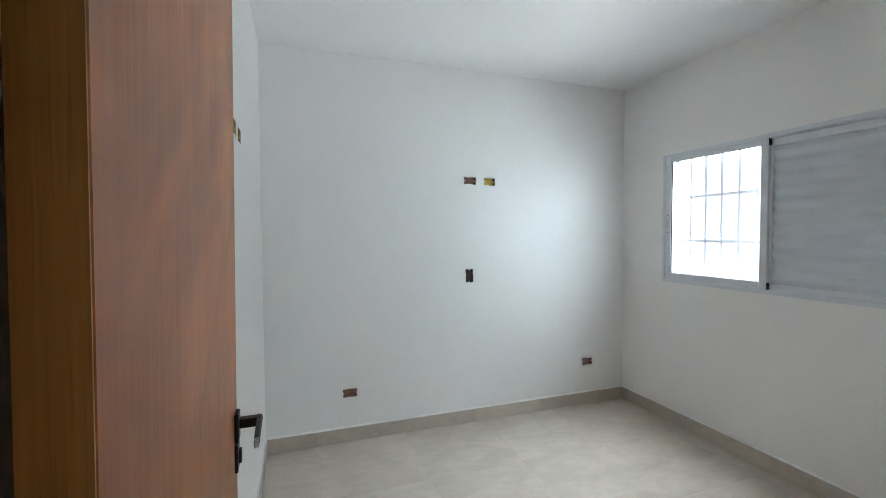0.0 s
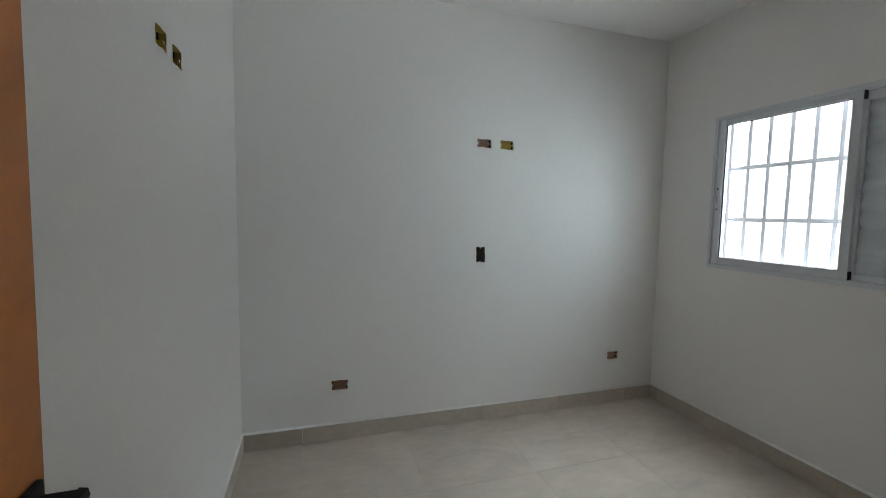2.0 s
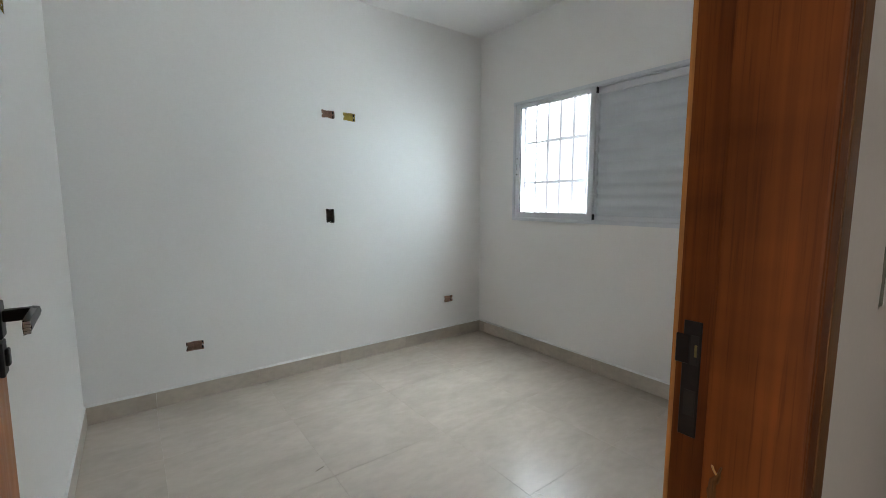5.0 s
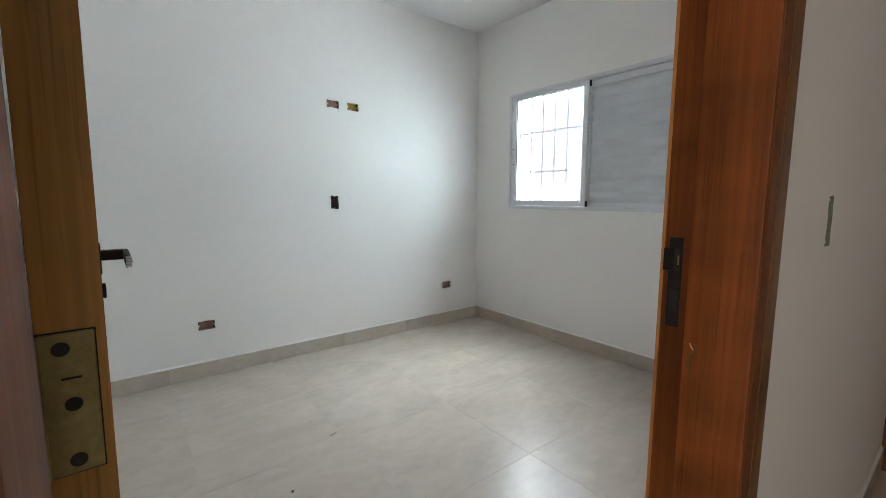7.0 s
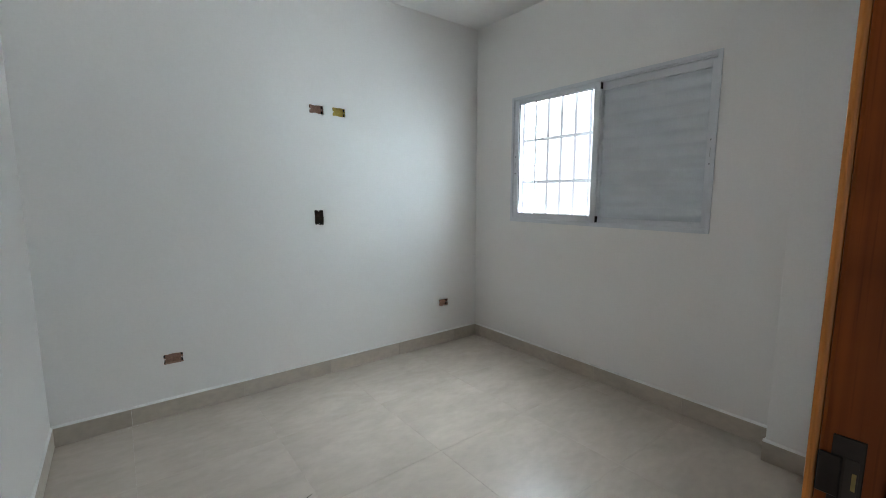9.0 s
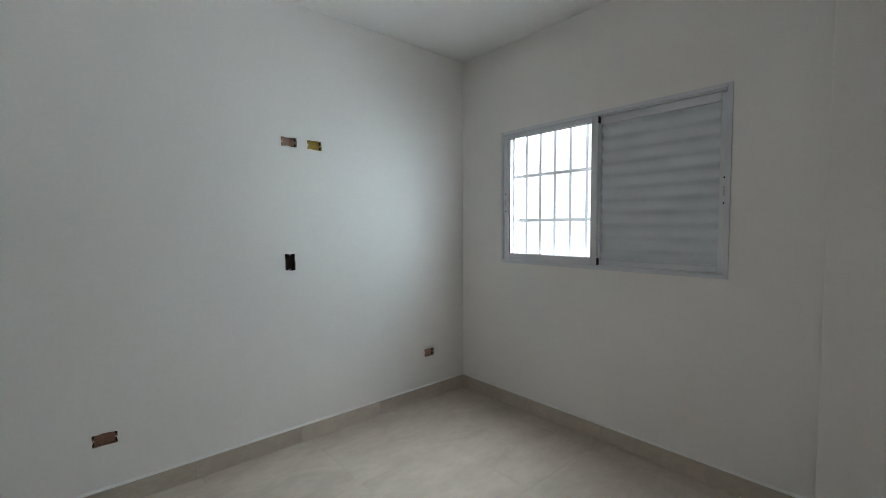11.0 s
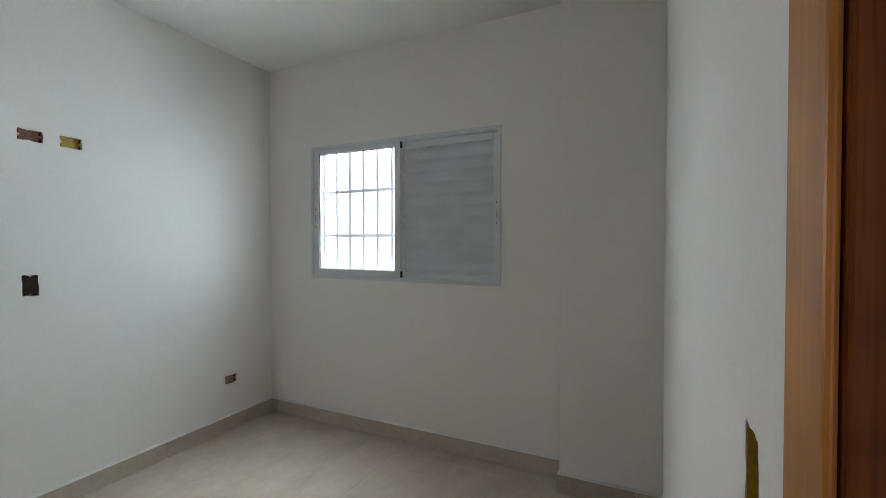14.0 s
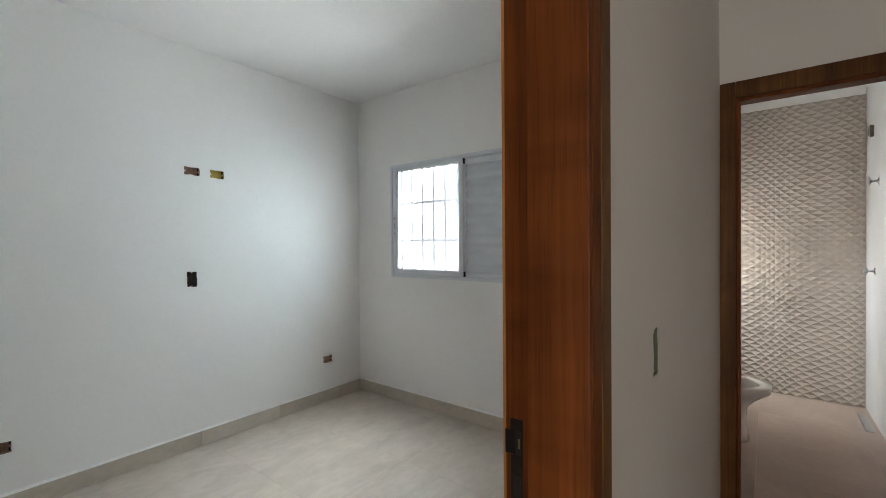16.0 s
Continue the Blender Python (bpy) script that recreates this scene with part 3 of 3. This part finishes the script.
# ---- open wiring boxes ----
def wiring_box(label, u, z, w, h, plastic, m, seed, depth=0.024):
    """An empty wiring box sunk in a wall. Local x runs along the wall, local -y out of it; m puts the wall's face at y = 0."""
    rnd = random.Random(seed)
    ob = thing("wiring_box", label, "wiring box", group="open wiring boxes", m=m)
    a, b, d, t = w / 2 - 0.001, h / 2 - 0.001, depth, 0.002
    bm = bmesh.new()
    box(bm, -a, a, d, d + 0.002, -b, b)
    box(bm, -a, -a + t, 0.0008, d, -b, b)
    box(bm, a - t, a, 0.0008, d, -b, b)
    box(bm, -a + t, a - t, 0.0008, d, -b, -b + t)
    box(bm, -a + t, a - t, 0.0008, d, b - t, b)
    part("box_shell", bm, plastic, ob)
    long = w > h
    for s in (-1, 1):
        p = s * ((a if long else b) - 0.009)
        lug = block(p - 0.006, p + 0.006, 0.004, 0.009, -0.006, 0.006, 0.001, 1) if long else block(-0.006, 0.006, 0.004, 0.009, p - 0.006, p + 0.006, 0.001, 1)
        part("screw_lug", lug, plastic, ob)
        dot = [(p, 0.0042, 0), (p, 0.0030, 0)] if long else [(0, 0.0042, p), (0, 0.0030, p)]
        part("lug_screw", tube(dot, 0.0034, 10), CAULK, ob, "white plaster-filled screw hole")
    # chipped plaster lip round the hole
    bm = bmesh.new()
    n, inner, outer, low = 60, [], [], []
    waves = rnd.uniform(0, 6), rnd.uniform(0, 6)
    for i in range(n):
        k = 2 * math.pi * i / n
        c, s = math.cos(k), math.sin(k)
        q = min(1 / max(abs(c), 1e-6), 1 / max(abs(s), 1e-6))
        x, zz = c * q * (w / 2), s * q * (h / 2)
        chip = max(0.0, 0.0024 + 0.0022 * math.sin(2 * k + waves[0]) + 0.0018 * math.sin(5 * k + waves[1])) + 0.0016 * rnd.random()
        inner.append(bm.verts.new((x - c * chip, -0.0006, zz - s * chip)))
        low.append(bm.verts.new((x - c * chip * 0.6, 0.0014, zz - s * chip * 0.6)))
        grow = 0.003 + 0.003 * rnd.random()
        outer.append(bm.verts.new((x + c * grow, -0.0002, zz + s * grow)))
    for i in range(n):
        j = (i + 1) % n
        bm.faces.new((outer[i], outer[j], inner[j], inner[i]))
        bm.faces.new((inner[i], inner[j], low[j], low[i]))
    part("plaster_lip", bm, PAINT, ob)
    # shade beside the screw lugs, put in as black blocks
    for s in (-1, 1):
        e = sorted((s * ((a if long else b) - 0.0025), s * ((a if long else b) - 0.0105)))
        for q in (-1, 1):
            o = sorted((q * 0.008, q * ((b if long else a) - 0.003)))
            bm = block(*e, d - 0.006, d - 0.0002, *o) if long else block(*o, d - 0.006, d - 0.0002, *e)
            part("box_pocket", bm, SCREW_AND_SHADE, ob, "black block as shade beside the lug")
    return ob


kinds = [(BOX_BROWN, "open wiring box with brown dusty plastic inside"), (BOX_YELLOW, "open yellow plastic wiring box in the wall"),
         (BOX_DARK, "open upright wiring box, dark inside"), (BOX_BROWN, "open brown wiring box low above the skirting"), (BOX_BROWN, "open brown wiring box near the room corner")]
for i, ((u, z, w, h), (plastic, text)) in enumerate(zip(NORTH_BOXES, kinds)):
    wiring_box(text, u, z, w, h, plastic, pose(u, NORTH, z), i, 0.042 if plastic is BOX_DARK else 0.022)
for i, (u, z, w, h) in enumerate(WEST_BOXES):
    wiring_box("open yellowish wiring box high on the side wall", u, z, w, h, BOX_YELLOW, pose(WEST, u, z, 0, 0, 90), 10 + i)
u, z, w, h = SOUTH_BOXES[0]
wiring_box("open switch box beside the door casing", u, z, w, h, BOX_YELLOW, pose(u, SOUTH, z, 0, 0, 180), 20)
u, z, w, h = HALL_BOXES[0]
wiring_box("open grey-green switch box in the hallway wall", u, z, w, h, BOX_GREY, pose(u, HALL_N, z), 21, 0.016)


# ---- skirting ----
def caulk_bead(length, thick, z):
    """A sloping bead of caulk between the skirting's top edge and the wall, its upper edge a little uneven."""
    rnd = random.Random(int(length * 1000))
    bm = bmesh.new()
    n = max(2, int(length / 0.05))
    rows = []
    for i in range(n + 1):
        x, up = length * i / n, rnd.uniform(-0.0012, 0.0015)
        rows.append([bm.verts.new((x, y, q)) for y, q in ((-0.0004, z - 0.002), (-thick * 0.97, z - 0.002), (-thick * 0.97, z + 0.001), (-0.0004, z + 0.010 + up))])
    for r0, r1 in zip(rows, rows[1:]):
        for j in range(4):
            bm.faces.new((r0[j], r0[(j + 1) % 4], r1[(j + 1) % 4], r1[j]))
    bm.faces.new(rows[0][::-1])
    bm.faces.new(rows[-1])
    return bm


def skirting(name, start, end, z_top=0.072, thick=0.010, first=0.35):
    """A run of tile skirting along a wall from start to end, the wall on its left-hand side; a caulk line on top."""
    a, b = Vector((*start, 0)), Vector((*end, 0))
    length = (b - a).length
    turn = math.degrees(math.atan2(b.y - a.y, b.x - a.x))
    ob = thing(name, "beige porcelain skirting tiles with a white caulk line", "skirting", caulk_bead(length, thick, z_top), CAULK, kind="structure", m=pose(a.x, a.y, 0, 0, 0, turn))
    x, run = 0.0, first
    while x < length - 0.001:
        e = min(length, x + run)
        p = part("skirting_tile", block(x + 0.0007, e - 0.0007, -thick, -0.0008, FLOOR + 0.0006, z_top - 0.0022, 0.0012, 1), SKIRT_TILE, ob)
        x, run = e, 0.605
    return ob


skirting("baseboard_north", (WEST, NORTH), (EAST, NORTH), first=0.345)
skirting("baseboard_west", (WEST, SOUTH), (WEST, NORTH - 0.011), first=0.5)
skirting("baseboard_east", (EAST, NORTH - 0.011), (EAST, COL_Y + 0.011), first=0.069)
skirting("baseboard_column", (COL_X, COL_Y + 0.010), (COL_X, SOUTH + 0.011), first=0.40)
skirting("baseboard_column_side", (EAST - 0.011, COL_Y), (COL_X, COL_Y), first=0.40)
skirting("baseboard_south", (COL_X, SOUTH), (DOOR_X1 + 0.081, SOUTH), first=0.40)
skirting("baseboard_hall", (DOOR_X1 + 0.0765, HALL_N - 0.0), (HALL_E - 0.002, HALL_N - 0.0), first=0.40)


# ---- bathroom ----
def toilet(m):
    ob = thing("toilet", "white glazed floor-standing toilet bowl without a seat", "toilet", m=m)
    # bowl and foot: rings from the floor up; local -y is the front
    levels = [(0.0, 0.105, 0.215, 0.02), (0.05, 0.098, 0.205, 0.02), (0.14, 0.092, 0.195, 0.02), (0.235, 0.098, 0.200, 0.015),
              (0.285, 0.120, 0.222, -0.005), (0.325, 0.150, 0.250, -0.027), (0.352, 0.176, 0.272, -0.044), (0.400, 0.184, 0.277, -0.047), (0.408, 0.180, 0.273, -0.047)]
    n = 40
    bm = bmesh.new()
    rings = []
    for z, rx, ry, cy in levels:
        ring = []
        for i in range(n):
            k = 2 * math.pi * i / n
            c, s = math.cos(k), math.sin(k)
            back = 0.9 if s > 0 else 1.0
            ring.append(bm.verts.new((rx * math.copysign(abs(c) ** 0.85, c), cy + ry * back * math.copysign(abs(s) ** 0.9, s), z)))
        rings.append(ring)
    for r0, r1 in zip(rings, rings[1:]):
        for i in range(n):
            bm.faces.new((r0[i], r0[(i + 1) % n], r1[(i + 1) % n], r1[i]))
    bm.faces.new(rings[0][::-1])
    lip = rings[-1]
    for sc, z in ((0.78, 0.407), (0.72, 0.395), (0.62, 0.33), (0.42, 0.24), (0.2, 0.21)):
        ring = [bm.verts.new((v.co.x * sc, -0.05 + (v.co.y + 0.05) * sc, z)) for v in rings[-1]]
        for i in range(n):
            bm.faces.new((lip[i], lip[(i + 1) % n], ring[(i + 1) % n], ring[i]))
        lip = ring
    bm.faces.new(lip)
    part("bowl", bm, PORCELAIN, ob, smooth=True)
    part("water_tank", block(-0.185, 0.185, 0.235, 0.40, 0.39, 0.74, 0.02, 4), PORCELAIN, ob, smooth=False)
    part("tank_lid", block(-0.19, 0.19, 0.228, 0.405, 0.742, 0.772, 0.008, 3), PORCELAIN, ob)
    part("tank_shelf", block(-0.13, 0.13, 0.15, 0.39, 0.30, 0.388, 0.02, 3), PORCELAIN, ob)
    return ob


toilet(pose(3.73, 0.240, FLOOR))


def shower_valve(x, z, label):
    v = thing("shower_valve", label, "valve", group="shower valves", m=pose(x, BATH_S, z))
    part("wall_flange", tube([(0, 0.0, 0), (0, 0.003, 0), (0, 0.009, 0)], [0.030, 0.030, 0.016], 20), CHROME, v, smooth=True)
    part("stem", tube([(0, 0.009, 0), (0, 0.046, 0)], 0.0075, 14), STEEL, v, "dull steel stem", smooth=True)
    part("knob", tube([(0, 0.040, 0), (0, 0.045, 0), (0, 0.060, 0), (0, 0.065, 0)], [0.010, 0.017, 0.020, 0.014], 16), STEEL, v, smooth=True)
    part("cross_pin", tube([(0, 0.054, -0.034), (0, 0.054, 0.034)], 0.0055, 10), STEEL, v, smooth=True)
    part("cross_pin", tube([(-0.034, 0.054, 0), (0.034, 0.054, 0)], 0.0055, 10), STEEL, v, smooth=True)


shower_valve(4.50, 1.818, "chrome shower valve high on the white wall")
shower_valve(4.64, 1.140, "chrome shower valve on the white wall")
wiring_box("small open shower wiring box in the white wall", 4.574, 2.208, 0.05, 0.085, BOX_DARK, pose(4.574, BATH_S + 0.002, 2.208, 0, 0, 180) @ pose(0, -0.045, 0), 30)

drain = thing("floor_drain", "narrow steel linear shower drain in the floor", "drain", m=pose(4.61, -0.660, FLOOR))
part("drain_frame", block(-0.21, 0.21, -0.028, 0.028, -0.003, 0.0035, 0.001, 1), STEEL, drain)
part("drain_grate", block(-0.195, 0.195, -0.020, 0.020, 0.0037, 0.006, 0.001, 1), STEEL, drain)


# ---- relief tiles on the bathroom wall ----
def relief_tile(width, height, rows):
    """One tile of pyramids on a diamond net whose columns widen towards the tile's middle."""
    steps = [0.030, 0.031, 0.033, 0.037, 0.042, 0.046, 0.048, 0.048, 0.046, 0.042, 0.037, 0.033, 0.031, 0.030]
    us = [0.0]
    for q in steps:
        us.append(us[-1] + q * width / sum(steps))
    bm = bmesh.new()
    half = height / (2 * rows)
    grid = [[bm.verts.new((-0.002 - (0.013 if (i + k) % 2 == 0 else 0.0), us[i], half * k)) for k in range(2 * rows + 1)] for i in range(len(us))]
    for i in range(len(us) - 1):
        for k in range(2 * rows):
            a, b, c, d = grid[i][k], grid[i + 1][k], grid[i + 1][k + 1], grid[i][k + 1]
            for f in (((a, b, d), (b, c, d)) if (i + k) % 2 else ((a, b, c), (a, c, d))):
                bm.faces.new(f)
    return bm


TILE_W, TILE_H = 0.60, 0.330
relief = mesh_of("relief_tile", relief_tile(TILE_W - 0.0005, TILE_H - 0.0004, 5), RELIEF)
for i in range(3):
    for k in range(8):
        y = BATH_S + 0.002 + i * TILE_W
        if y + TILE_W < BATH_N + 0.5:
            t = new("relief_tile", relief)
            t.parent, t.location = bath_east, (BATH_E, y, FLOOR + 0.002 + k * TILE_H)


# ---- floor tiles ----
def tile_floor(parent, x0, x1, y0, y1, ox, oy, size, mat, gap=0.0011):
    """Square tiles laid from a joint crossing at (ox, oy), cut at the edges, tops at floor height."""
    whole = None
    for i in range(math.floor((x0 - ox) / size), math.ceil((x1 - ox) / size)):
        for k in range(math.floor((y0 - oy) / size), math.ceil((y1 - oy) / size)):
            a, b, c, d = ox + i * size, ox + (i + 1) * size, oy + k * size, oy + (k + 1) * size
            full = a >= x0 and b <= x1 and c >= y0 and d <= y1
            a, b, c, d = max(a, x0), min(b, x1), max(c, y0), min(d, y1)
            if b - a < 0.01 or d - c < 0.01:
                continue
            if full and whole:
                me = whole
            else:
                me = mesh_of("floor_tile", block(gap / 2, b - a - gap / 2, gap / 2, d - c - gap / 2, -0.0038, 0, 0.0004, 1), mat)
                whole = me if full else whole
            t = new("floor_tile", me)
            t.parent, t.location = parent, (a, c, FLOOR)


tile_floor(floor, WEST, EAST, SOUTH - 0.06, NORTH, 1.400, 1.170, 0.637, FLOOR_TILE)
tile_floor(hall_floor, HALL_W, HALL_E, HALL_S, SOUTH - 0.062, 1.400, 1.170 - 2 * 0.637, 0.637, FLOOR_TILE)
tile_floor(bath_floor, HALL_E + 0.002, BATH_E, BATH_S, BATH_N, 3.2, 0.0, 0.605, BATH_FLOOR)


# ---- small leavings on the floor ----
def crumb(label, x, y, size, mat, seed, flat=0.6):
    rnd = random.Random(seed)
    bm = bmesh.new()
    bmesh.ops.create_icosphere(bm, subdivisions=2, radius=size)
    for v in bm.verts:
        v.co = v.co * rnd.uniform(0.75, 1.15)
        v.co.z = max(-size * flat * 0.7, v.co.z * flat)
    low = min(v.co.z for v in bm.verts)
    for v in bm.verts:
        v.co.z -= low
    return thing("crumb", label, "debris", bm, mat, group="crumbs on the floor", m=pose(x, y, FLOOR, 0, 0, rnd.uniform(0, 180)))


crumb("small dark pebble lying on the tile floor", 0.417, 1.595, 0.0065, BOX_DARK, 1)
for i, (x, y, q) in enumerate([(0.113, 3.076, 0.004), (0.150, 3.082, 0.0025), (1.30, 3.08, 0.003), (0.92, 2.62, 0.0025), (2.42, 2.93, 0.003)]):
    crumb("white plaster crumb on the tile floor", x, y, q, PLASTER, 10 + i)
scratch = thing("scuff_mark", "short dark scuff on the floor tile", "scuff mark", block(-0.022, 0.022, -0.0022, 0.0022, 0.0001, 0.0008, 0.0003, 1), BOX_DARK, m=pose(0.727, 1.90, FLOOR, 0, 0, 18))
chip = thing("tile_chip", "grey chipped spot at a tile joint crossing", "tile chip", block(-0.02, 0.02, -0.0028, 0.0028, 0.0001, 0.0009, 0.0003, 1), GROUT, m=pose(1.439, 1.154, FLOOR, 0, 0, -62))
